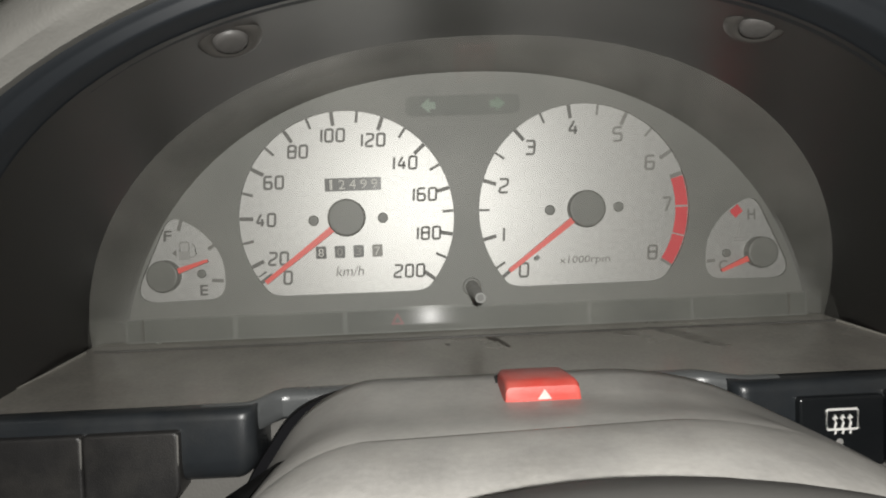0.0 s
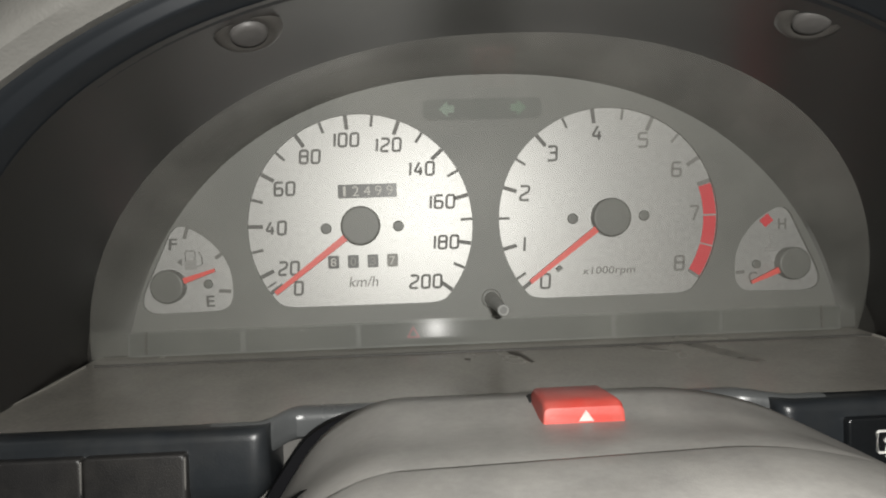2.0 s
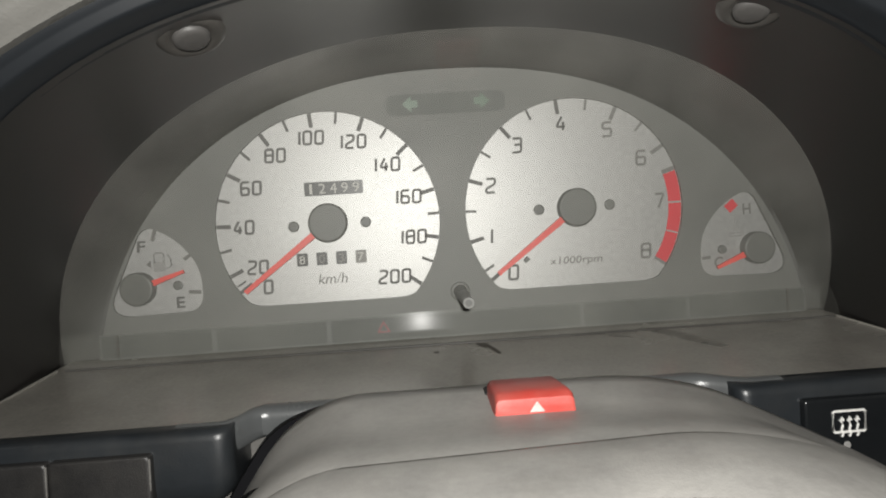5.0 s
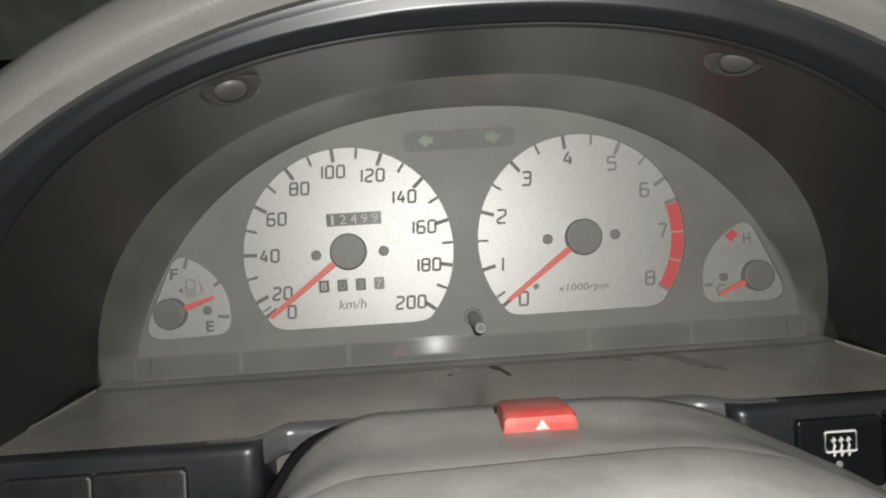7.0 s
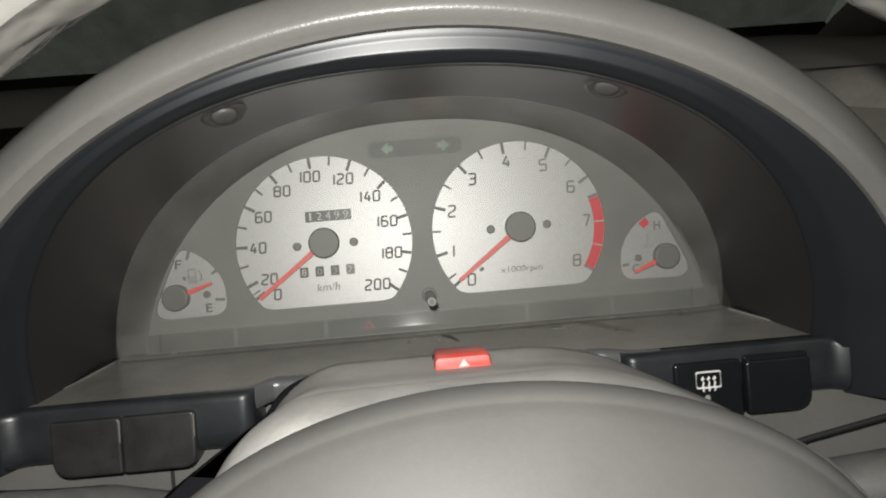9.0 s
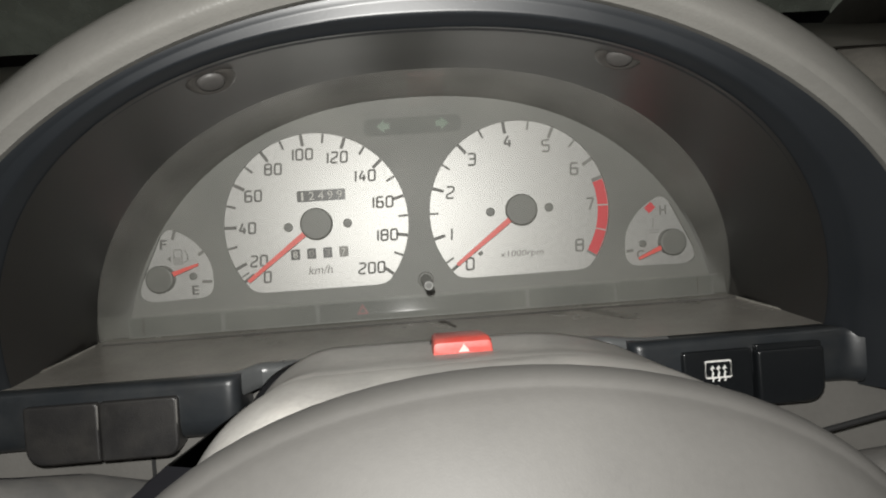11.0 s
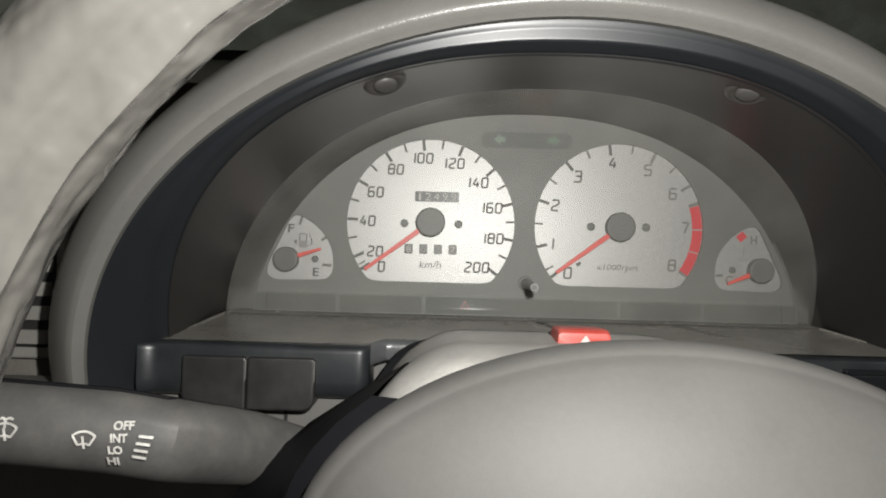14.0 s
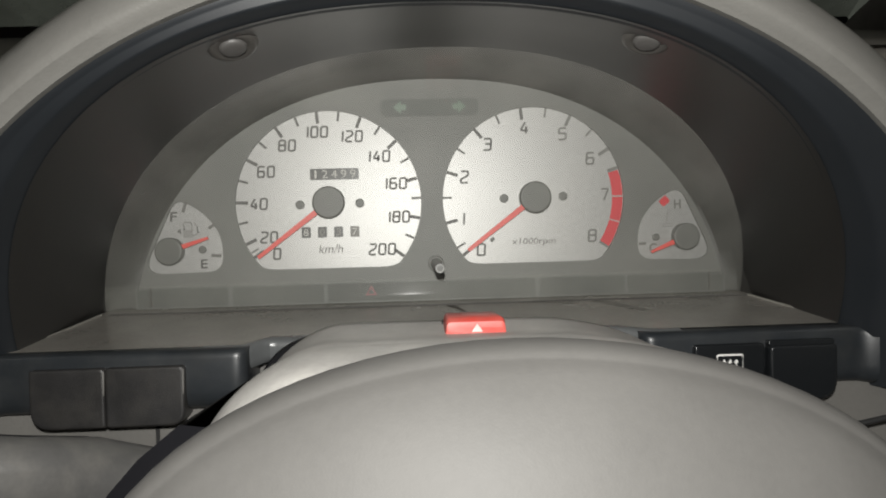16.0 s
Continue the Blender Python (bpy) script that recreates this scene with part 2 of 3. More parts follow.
STROKES = {"0": ("ABCDA",), "1": ("EF",), "2": ("ABGHDC",), "3": ("ABCD", "KL"), "4": ("MNO", "PQ"), "5": ("BAJLCD",), "6": ("BADCLJ",), "7": ("ABR",), "8": ("ABCDA", "JL")}
NODES = dict(A=(0, 1), B=(1, 1), C=(1, 0), D=(0, 0), E=(0.5, 1), F=(0.5, 0), G=(1, 0.6), H=(0, 0.3), J=(0, 0.54), K=(0.22, 0.54), L=(1, 0.54), M=(0.6, 1), N=(0, 0.28), O=(1.06, 0.28), P=(0.78, 0.62), Q=(0.78, 0), R=(0.42, 0))


def squared_number(body, cx, cz, w, h, y, slant=0.07, gap=0.75, line=1.1):
    """A printed number of square, round-cornered figures, drawn as strokes; w is the width of one figure."""
    widths = [line if ch == "1" else w for ch in body]
    x = cx - (sum(widths) + gap * (len(body) - 1)) / 2
    out = bmesh.new()
    for ch, wide in zip(body, widths):
        for stroke in STROKES[ch]:
            pts = [Vector((x + line / 2 + (wide - line) * NODES[k][0], cz + (h - line) * (NODES[k][1] - 0.5))) for k in stroke]
            ring = stroke[0] == stroke[-1]
            soft = []
            for i, p in enumerate(pts):
                if (i == 0 or i == len(pts) - 1) and not ring:
                    soft.append(p)
                    continue
                a, b = (pts[i - 1] if i else pts[-2]), (pts[i + 1] if i < len(pts) - 1 else pts[1])
                if ring and i == len(pts) - 1:
                    break
                for t in (0, 0.33, 0.67, 1):
                    r0, r1 = min(1.0, (a - p).length * 0.45), min(1.0, (b - p).length * 0.45)
                    u, v = p + (a - p).normalized() * r0, p + (b - p).normalized() * r1
                    soft.append(u * (1 - t) ** 2 + p * 2 * t * (1 - t) + v * t * t)
            rows, n = [], len(soft)
            for i, p in enumerate(soft):
                a = soft[i - 1] if (i or ring) else p
                b = soft[(i + 1) % n] if (i < n - 1 or ring) else p
                side = (b - a).normalized().orthogonal() * line / 2
                rows.append([mm(q.x + slant * (q.y - cz), yy, q.y) for q, yy in ((p + side, y - 0.06), (p - side, y - 0.06), (p - side, y + 0.06), (p + side, y + 0.06))])
            vs = [[out.verts.new(q) for q in r] for r in (rows + [rows[0]] if ring else rows)]
            for a, b in zip(vs, vs[1:]):
                for k in range(4):
                    out.faces.new((a[k], a[(k + 1) % 4], b[(k + 1) % 4], b[k]))
            if not ring:
                out.faces.new(vs[0])
                out.faces.new(vs[-1])
        x += wide + gap
    return out


def arch(W, H, q, x0, z0, a, b, low, n=72):
    """A superelliptic arch from the right foot over the top to the left foot, in a plane that leans as it rises."""
    s = (low - z0) / H
    start = math.copysign(math.asin(min(1, abs(s) ** (q / 2))), s)
    out = []
    for i in range(n + 1):
        th = start + (math.pi - 2 * start) * i / n
        c, sn = math.cos(th), math.sin(th)
        z = z0 + H * math.copysign(abs(sn) ** (2 / q), sn)
        out.append(mm(x0 + W * math.copysign(abs(c) ** (2 / q), c), a + b * z, z))
    return out


def between(A, B, t, lift=0.0, push=0.0):
    """A curve part of the way between two arches, lifted outward and pushed along y (millimetres)."""
    out = []
    for p, q in zip(A, B):
        m = p.lerp(q, t)
        o = Vector((m.x, 0, m.z + 0.03)).normalized()
        out.append(m + o * lift * 0.001 + Vector((0, push * 0.001, 0)))
    return out


# ---- the curves of the binnacle ----
FACE_ARC = arch(162.0, 150.0, 2.25, 1.0, -31.0, -0.5, 0.0, 0.0)
LENS_ARC = arch(176.3, 154.3, 2.22, -0.6, -41.5, -1.7, -0.73, -1.0)
for p in LENS_ARC:
    p.x += 0.045 * (p.z - 0.045)
HOOD_ARC = arch(174.8, 140.2, 2.31, -1.0, -29.2, -85.5, -0.517, -34.0)
BEZEL_ARC = arch(201.5, 149.3, 1.96, 2.2, -28.7, -112.9, -0.314, -38.0)
COWL_ARC = arch(225.5, 166.5, 1.94, 2.6, -26.0, -102.2, -0.339, -52.0)

# ---- instrument cluster ----
cluster = thing("instrument_cluster", "grey car instrument cluster with silver-white dials behind a clear lens", "instrument cluster")
SX, RX, CZ, RD = -55.5, 55.5, 53.5, 49.6


def dial_outline(cx, n=64):
    pts = []
    for i in range(n + 1):
        a = radians(-40 + 260 * i / n)
        pts.append((cx + RD * math.cos(a), CZ + RD * math.sin(a)))
    for k in range(7):
        t = k / 6
        p0, p1, p2 = Vector(pts[n]), Vector((cx - 36.0, 18.6)), Vector((cx - 28.0, 18.6))
        pts.append(tuple(p0 * (1 - t) ** 2 + p1 * 2 * t * (1 - t) + p2 * t * t))
    for k in range(7):
        t = k / 6
        p0, p1, p2 = Vector((cx + 28.0, 18.6)), Vector((cx + 36.0, 18.6)), Vector(pts[0])
        pts.append(tuple(p0 * (1 - t) ** 2 + p1 * 2 * t * (1 - t) + p2 * t * t))
    return [Vector(p) for p in pts]


def small_outline(s):
    return [Vector((s * p.x, p.y)) for p in rounded([(-155.5, 17.6), (-112.0, 18.6), (-112.8, 38.0), (-122.0, 50.5), (-136.5, 58.5)], 13.0, 7)]


OUTLINES = {"speedometer": dial_outline(SX), "rev_counter": dial_outline(RX), "fuel_gauge": small_outline(1), "temperature_gauge": small_outline(-1)}

# the mask: one plate with four openings
cu = bpy.data.curves.new("mask_outline", "CURVE")
cu.dimensions, cu.fill_mode, cu.extrude = "2D", "BOTH", 0.9
for lp in [[(p.x * 1000, p.z * 1000) for p in FACE_ARC]] + [[(p.x, p.y) for p in o] for o in OUTLINES.values()]:
    sp_ = cu.splines.new("POLY")
    sp_.points.add(len(lp) - 1)
    sp_.use_cyclic_u = True
    for pt, (x, z) in zip(sp_.points, lp):
        pt.co = (x, z, 0, 1)
ob = new("mask_outline", cu)
me = bpy.data.meshes.new_from_object(ob.evaluated_get(bpy.context.evaluated_depsgraph_get()))
bpy.data.objects.remove(ob)
bm = bmesh.new()
bm.from_mesh(me)
for v in bm.verts:
    v.co = mm(v.co.x, -0.7 - v.co.z, v.co.y)
part("mask_plate", bm, MASK, cluster, "matt grey mask plate with four dial openings", flat=True)
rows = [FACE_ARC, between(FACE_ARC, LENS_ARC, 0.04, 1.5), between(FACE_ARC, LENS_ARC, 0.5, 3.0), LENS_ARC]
part("mask_wall", loft(rows), MASK_SHADED, cluster, "wall of the mask between dials and lens, coloured darker for its shade")

dials = {}
for nm_, out in OUTLINES.items():
    dials[nm_] = part(nm_ + "_dial", prism([tuple(p) for p in out], 0.0, 1.2), DIAL, cluster, "silver-white dial plate with dark print", flat=True)


def polar(cx, ang, r):
    return cx + r * math.cos(radians(ang)), CZ + r * math.sin(radians(ang))


def tick(dial, cx, ang, r0, r1, w, ink=INK):
    a, b = polar(cx, ang, r0), polar(cx, ang, r1)
    part("tick_mark", bar(*a, *b, w, w, -0.12, 0.1), ink, dial, flat=True)


def screw(dial, x, z, r=2.4):
    part("screw", disc(x, z, r, -1.2, 0.1, 0.5, 20), HUB, dial, "dark grey round screw head")


def needle(dial, cx, cz, x1, z1, hub_r, w0, w1, y=-3.4):
    d = Vector((x1 - cx, z1 - cz)).normalized() * (hub_r - 1.0)
    n = part("needle", bar(cx + d.x, cz + d.y, x1, z1, w0, w1, y, y + 1.2), NEEDLE, dial, "red pointer needle", flat=True)
    h = part("needle_hub", disc(cx, cz, hub_r, -5.0, 0.1, 0.9, 40), HUB, dial, "matt grey round hub cap")
    return n, h


# speedometer
sp = dials["speedometer"]
for v in range(0, 201, 10):
    ang = float(np.interp(v, range(0, 201, 20), (214.8, 205.2, 178.4, 150.6, 123.8, 96.4, 68.6, 41.8, 14.8, -10.6, -36.8)))
    if v % 20 == 0:
        tick(sp, SX, ang, 43.2, RD - 0.1, 1.75)
    elif v > 10:
        tick(sp, SX, ang, 44.4, RD - 0.1, 1.25)
tick(sp, SX, 211.4, 44.8, RD - 0.4, 0.8)
for body, x, z in (("0", -84, 27), ("20", -88, 36), ("40", -93, 54), ("60", -88.6, 71.2), ("80", -77, 85), ("100", -60.6, 92), ("120", -42, 89.3),
                   ("140", -27.6, 78.3), ("160", -19.0, 63.4), ("180", -17.8, 45.3), ("200", -27.6, 28)):
    part("numeral", squared_number(body, x, z, 4.45, 6.7, -0.06), INK, sp, flat=True)
part("counter_window", prism(box_outline(-65.2, -39.2, 66.2, 72.2, 0.6), -0.5, 0.2), DRUM, sp, "black odometer window", flat=True)
for i, ch in enumerate("12499"):
    part("counter_digit", lettering(ch, -62.3 + 5.0 * i, 69.2, 1.2 if ch == "1" else 3.0, 4.4, -0.58), DIGIT, sp, flat=True)
for i, ch in enumerate("8037"):
    x = -68.2 + 8.7 * i
    w = part("trip_window", prism(box_outline(x - 2.4, x + 2.4, 35.2, 40.9, 0.5), -0.5, 0.2), DRUM if i < 3 else DRUM_PALE, sp, "small dark trip counter window", flat=True)
    part("trip_digit", lettering(ch, x, 38.0, 2.6, 3.7, -0.58), DRUM_PALE if i in (1, 2) else DIGIT, sp, flat=True)
part("unit_print", lettering("km/h", -55, 29.0, 12.6, 4.6, -0.06, 0.18), INK_GREY, sp, flat=True)
screw(sp, -71.0, 53.0)
screw(sp, -39.0, 53.2)
needle(sp, SX, CZ + 0.4, -93.5, 25.3, 8.6, 3.0, 2.0)

# rev counter
rv = dials["rev_counter"]
for v in range(0, 17):
    ang = 97 - (v / 2 - 4) * 32.5
    if v == 0:
        ang = 217.5
    if v == 1:
        ang = 211.5
    if v < 13:
        tick(rv, RX, ang, 43.2 if v % 2 == 0 else 44.6, RD - 0.1, 1.75 if v % 2 == 0 else 1.1, INK if v < 9 else INK_HAZED)
for body, x, z in (("0", 26.2, 26.2), ("1", 17.3, 43.2), ("2", 18, 66), ("3", 31, 83.4), ("4", 51.4, 92), ("5", 72.4, 88.3), ("6", 87.4, 74.6), ("7", 95, 54.6), ("8", 87.6, 32.2)):
    part("numeral", squared_number(body, x, z, 5.0, 7.3, -0.06), INK if x < 60 else INK_HAZED, rv, flat=True)
for a0, a1 in ((17.2, 0.6), (-0.4, -16.2), (-17.0, -33.5)):
    pts = [polar(RX, a0 + (a1 - a0) * k / 8, RD - 0.2) for k in range(9)] + [polar(RX, a1 + (a0 - a1) * k / 8, RD - 6.0) for k in range(9)]
    part("red_zone_segment", prism(pts, -0.15, 0.1), RED_INK, rv, "red over-speed band segment", flat=True)
tick(rv, RX, 18.6, 43.6, RD - 0.1, 1.9, INK_HAZED)
tick(rv, RX, -34.2, 43.6, RD - 0.1, 1.5, INK_HAZED)
part("unit_print", lettering("x1000rpm", 55.2, 29.7, 24.0, 4.4, -0.06, 0.15), INK_GREY, rv, flat=True)
screw(rv, 39.3, 53.8)
screw(rv, 71.8, 54.2)
needle(rv, RX + 0.6, CZ + 0.4, 19.0, 26.2, 8.6, 3.0, 2.0)
part("zero_stop", bar(31.2, 31.0, 33.2, 32.4, 1.6, 1.6, -3.2, 0.1), HUB, rv, flat=True)

# fuel gauge
fu = dials["fuel_gauge"]
part("numeral", lettering("F", -138.2, 48.4, 3.6, 5.0, -0.06, 0.1, 0.02), INK, fu, flat=True)
part("numeral", lettering("E", -122.8, 22.8, 3.6, 5.0, -0.06, 0.0, 0.02), INK, fu, flat=True)
for x0, z0, x1, z1 in ((-133.2, 50.6, -131.6, 55.8), (-120.0, 41.6, -115.6, 44.6), (-119.0, 27.2, -113.6, 26.8)):
    part("tick_mark", bar(x0, z0, x1, z1, 1.6, 1.6, -0.12, 0.1), INK_GREY, fu, flat=True)
pump = part("pump_symbol", prism(box_outline(-133.4, -128.4, 37.0, 41.2, 0.5), -0.15, 0.1), INK_PALE, fu, "grey fuel pump symbol", flat=True)
part("pump_window", tube([mm(x, -0.1, z) for x, z in ((-133.0, 41), (-133.0, 44.6), (-132.4, 45.2), (-129.4, 45.2), (-128.8, 44.6), (-128.8, 41))], 0.4, 6), INK_PALE, pump)
part("pump_hose", tube([mm(x, -0.1, z) for x, z in ((-128.4, 38.2), (-126.6, 38.6), (-125.6, 39.6), (-125.9, 42.4), (-127.2, 44.6))], 0.35, 6), INK_PALE, pump)
part("side_arrow", prism([(-136.6, 40.4), (-134.6, 38.8), (-134.6, 42.0)], -0.15, 0.1), INK_GREY, fu, flat=True)
screw(fu, -123.4, 30.4, 2.0)
needle(fu, -140.0, 30.0, -119.6, 36.6, 7.3, 2.6, 1.4)

# temperature gauge
te = dials["temperature_gauge"]
part("numeral", lettering("H", 135.6, 48.4, 3.8, 5.0, -0.06, 0.0, 0.02), INK_GREY, te, flat=True)
part("red_mark", bar(126.4, 48.6, 130.2, 51.8, 4.2, 4.2, -0.15, 0.1), RED_INK, te, "red overheating mark", flat=True)
part("tick_mark", bar(113.6, 26.8, 117.6, 27.2, 1.5, 1.5, -0.12, 0.1), INK_GREY, te, flat=True)
part("thermometer_symbol", bar(129.4, 38.4, 129.8, 44.4, 0.7, 0.7, -0.12, 0.1), INK_PALE, te, "faint grey thermometer symbol", flat=True)
for z in (37.6, 36.2):
    part("thermometer_symbol", bar(127.0, z, 132.6, z, 0.6, 0.6, -0.12, 0.1), INK_PALE, te, flat=True)
screw(te, 123.0, 30.4, 2.0)
part("numeral", lettering("C", 121.4, 24.6, 4.2, 5.0, -0.06, 0.0, 0.02), INK_GREY, te, flat=True)
needle(te, 138.8, 30.4, 119.4, 22.4, 7.3, 2.6, 1.4)

# turn-signal window, warning strip, trip knob
part("signal_window", prism(box_outline(-26.5, 26.5, 99.2, 108.4, 3.5, 5), -1.9, -0.5), SIGNAL, cluster, "smoked turn-signal window", flat=True)
for s in (-1, 1):
    pts = [(s * 19.6, 104.0), (s * 15.4, 107.6), (s * 15.4, 105.6), (s * 12.6, 105.6), (s * 12.6, 102.4), (s * 15.4, 102.4), (s * 15.4, 100.4)]
    part("signal_arrow", prism(pts, -2.1, -1.7), GREEN, cluster, "dim green turn-signal arrow", flat=True)
strip = part("warning_strip", prism(box_outline(-158.5, 160.5, -0.4, 10.6, 0.8), -2.2, -0.6), DIVIDER, cluster, "smoked warning-light strip", flat=True)
for x0, x1 in ((-157.4, -110.0), (-107.6, -59.4), (-57.2, 55.0), (57.0, 104.2), (106.0, 159.4)):
    part("warning_window", prism(box_outline(x0, x1, 0.4, 10.0, 0.4), -2.5, -1.0), STRIP, strip, flat=True)
for k, (r0, yy) in enumerate(((3.6, -2.8), (2.1, -2.95))):
    tri = [(-34 + r0 * math.sin(a), 5.2 + r0 * math.cos(a)) for a in (0, 2 * math.pi / 3, 4 * math.pi / 3)]
    part("hazard_telltale", prism(tri, yy, yy + 0.5), TELLTALE_RED if k == 0 else STRIP, strip, "dim red hazard triangle" if k == 0 else "", flat=True)
for x in (-150.6, 151.6):
    part("strip_line", prism(box_outline(x - 0.5, x + 0.5, 0.6, 10.4, 0.2), -2.9, -2.0), RECESS, strip, "thin dark end line", flat=True)
knob = part("trip_knob", tube([mm(1.3, 0, 19.4), mm(1.75, -36.6, 18.4), mm(1.8, -38.0, 18.36)], [3.2, 2.1, 2.0], 24), KNOB, cluster, "dark grey trip reset knob")
part("knob_tip", tube([mm(1.8, -37.8, 18.36), mm(1.8, -38.6, 18.34)], [2.4, 2.2], 24), KNOB, knob, "worn pale tip")
part("knob_hole", tube([mm(1.8, -38.5, 18.34), mm(1.8, -38.8, 18.34)], [1.5, 1.4], 16), HUB, knob)
part("knob_collar", disc(1.3, 19.4, 4.4, -2.2, 0, 0.8, 28), MASK, cluster)

# the clear lens: from its lower edge to the arch
foot = [Vector((p.x * 0.985, -0.004, -0.001)) for p in LENS_ARC]
rows = []
for k in range(9):
    t = k / 8
    row = []
    for p, f in zip(LENS_ARC, foot):
        q = f.lerp(p, t)
        q.y = -0.004 + (p.y + 0.004) * (0.75 * t + 0.25 * t * t)
        row.append(q)
    rows.append(row)
lens = part("clear_lens", loft(rows), LENS, cluster, "slanted clear plastic lens with a film of dust")
lens.visible_shadow = False

# rolled lower lip of the lens: upright at its foot, leaning back above
def lip_y(z):
    if z < 1.0:
        return -12.0 - 0.1 * z
    if z < 4.5:
        return -12.1 - 0.1 * (z - 1.0) + 0.0371 * (z - 1.0) ** 2
    return -11.995 + 0.16 * (z - 4.5)


rows = [[mm(x, y, z) for x in range(-171, 172, 6)] for y, z in ((lip_y(z), z) for z in (12.6, 11, 9.5, 8, 6.5, 5.2, 4.5, 3.8, 3.1, 2.4, 1.7, 1, 0, -1, -2.4))]
lip = part("lens_lip", loft(rows), LIP_CLEAR, cluster, "upright lower lip of the clear lens")
part("lens_seat", tube([mm(x, -13.4, -1.9) for x in range(-168, 169, 24)], 0.7, 8), RECESS, cluster, "dark dusty gap under the lens")
lip.visible_shadow = False

# ---- dashboard ----
dash = thing("dashboard", "grey and black plastic car dashboard round the instruments", "dashboard", kind="structure")
rows = [between(LENS_ARC, HOOD_ARC, t, 1.2 * math.sin(math.pi * t)) for t in (0, 0.2, 0.4, 0.6, 0.8, 1)]
part("hood_lining", loft(rows), LINING, dash, "dark brown-grey grained hood lining")
for s in (-1, 1):
    c = mm(1.5 + s * 74.0, -124, 102.4)
    nrm = Vector((-s * 0.25, -0.28, -0.93)).normalized()
    c = c + nrm * 0.0028
    ux = Vector((1, 0, 0)) - nrm * nrm.x
    ux.normalize()
    uy = nrm.cross(ux)

    def ring(r, d):
        return [c + nrm * d * 0.001 + (ux * math.cos(2 * math.pi * k / 28) + uy * math.sin(2 * math.pi * k / 28)) * r * 0.001 for k in range(28)]
    cup = part("screw_recess", loft([ring(9.0, -3.4), ring(8.2, -2.5), ring(7.2, -2.0), ring(6.0, -2.0), ring(5.0, -2.6), ring(0.1, -2.8)], closed=True), RECESS, dash, "round screw recess in the hood")
    part("screw_plug", loft([ring(4.9, -2.7), ring(4.7, -1.9), ring(4.2, -1.4), ring(3.0, -1.1), ring(0.1, -1.0)], closed=True), PLUG, cup, "shallow brown-grey screw plug")

def bezel_swell(t):
    e = min(1.0, t / 0.28)
    return -6.4 * (1 - t) * e * e * (3 - 2 * e) - (0.5 * math.sin(math.pi * (t - 0.7) / 0.6) if t > 0.7 else 0)


# satin trim: the arch and the two lower wings
trim = part("instrument_bezel", loft([between(HOOD_ARC, BEZEL_ARC, 0.2, 0, 4), between(HOOD_ARC, BEZEL_ARC, 0.8, 0, 4)]), BEZEL, dash, "dark satin bezel arching over the instruments")
rows = [between(HOOD_ARC, BEZEL_ARC, 0, 0, 4)] + [between(HOOD_ARC, BEZEL_ARC, t, 0.3, bezel_swell(t)) for t in (k / 20 for k in range(21))] + [between(HOOD_ARC, BEZEL_ARC, 1, 0, 5)]
part("bezel_arch", loft(rows), BEZEL, trim, "dark satin arch with rounded lip")


def wing(s, x_out, x_in, z_top, z_bot, y):
    """A lower bezel wing: a thick slab whose outer end sweeps forward into the bezel and whose lower edge tucks under."""
    rows = []
    for k in range(49):
        u = x_in + (x_out - x_in) * (0.5 - 0.5 * math.cos(math.pi * k / 48))
        back = 0.0
        if u - x_in < 5.0:
            back = 5.0 - math.sqrt(max(0.0, 25.0 - (5.0 - u + x_in) ** 2))
        elif u > x_out - 8.0:
            back = -((u - x_out + 8.0) ** 2) / 16.0
        zb = z_bot + 5.0 * max(0.0, 1 - (u - x_in) / 7.0) ** 2
        rows.append([mm(s * u, y + back + dy, z) for dy, z in ((24, z_top + 0.4), (6, z_top + 0.2), (3, z_top), (1.2, z_top - 0.7), (0.3, z_top - 1.9), (0, z_top - 3.6),
                                                            (0, zb + 8), (0.4, zb + 5), (1.4, zb + 2.4), (3.2, zb + 0.8), (6, zb), (24, zb))])
    return loft(rows, closed=True, caps=True)


part("left_wing", wing(-1, 183, 79.5, -9.0, -33.5, -92.5), WING, trim, "lower bezel wing holding two blank switches")
part("right_wing", wing(1, 183, 84, -9.0, -33.5, -89.0), WING, trim, "lower bezel wing holding two switches")

# padded cowl: fullest just above the bezel
def cowl_swell(t):
    if t < 0.22:
        e = t / 0.22
        return 1.5 - 9.0 * (0.42 + 0.58 * e * e * (3 - 2 * e))
    return 1.5 - 9.0 * math.cos(math.pi / 2 * (t - 0.22) / 0.78) ** 0.8


back = [Vector((p.x * 1.05, 0.03, p.z * 1.04 + 0.012)) for p in COWL_ARC]
rows = [between(BEZEL_ARC, COWL_ARC, 0, 0.8, 6)] + [between(BEZEL_ARC, COWL_ARC, t, 0.8, cowl_swell(t)) for t in (k / 12 for k in range(13))]
rows += [between(COWL_ARC, back, 0.04, 1.4), between(COWL_ARC, back, 0.12, 1.8), between(COWL_ARC, back, 0.5, 1.8), back]
part("padded_cowl", loft(rows), PAD, dash, "grey grained padded cowl over the instruments")

# shelf below the lens, its front edge drawn back behind the column
def shelf_front(x):
    e = min(1.0, max(0.0, (-x - 73) / 10 if x < 0 else (x - 74) / 18))
    return -77.0 - (13.0 if x < 0 else 9.0) * e * e * (3 - 2 * e)


def shelf_z(y):
    return -0.6 - 8.2 * (2 - y) / 88


rows = []
for k in range(13):
    t = k / 12
    row = []
    for i in range(73):
        x = (-173 - 5 * t) + (342 + 14 * t) * i / 72
        y = 2 + (shelf_front(x) + 5 - 2) * t
        row.append(mm(x, y, shelf_z(y)))
    rows.append(row)
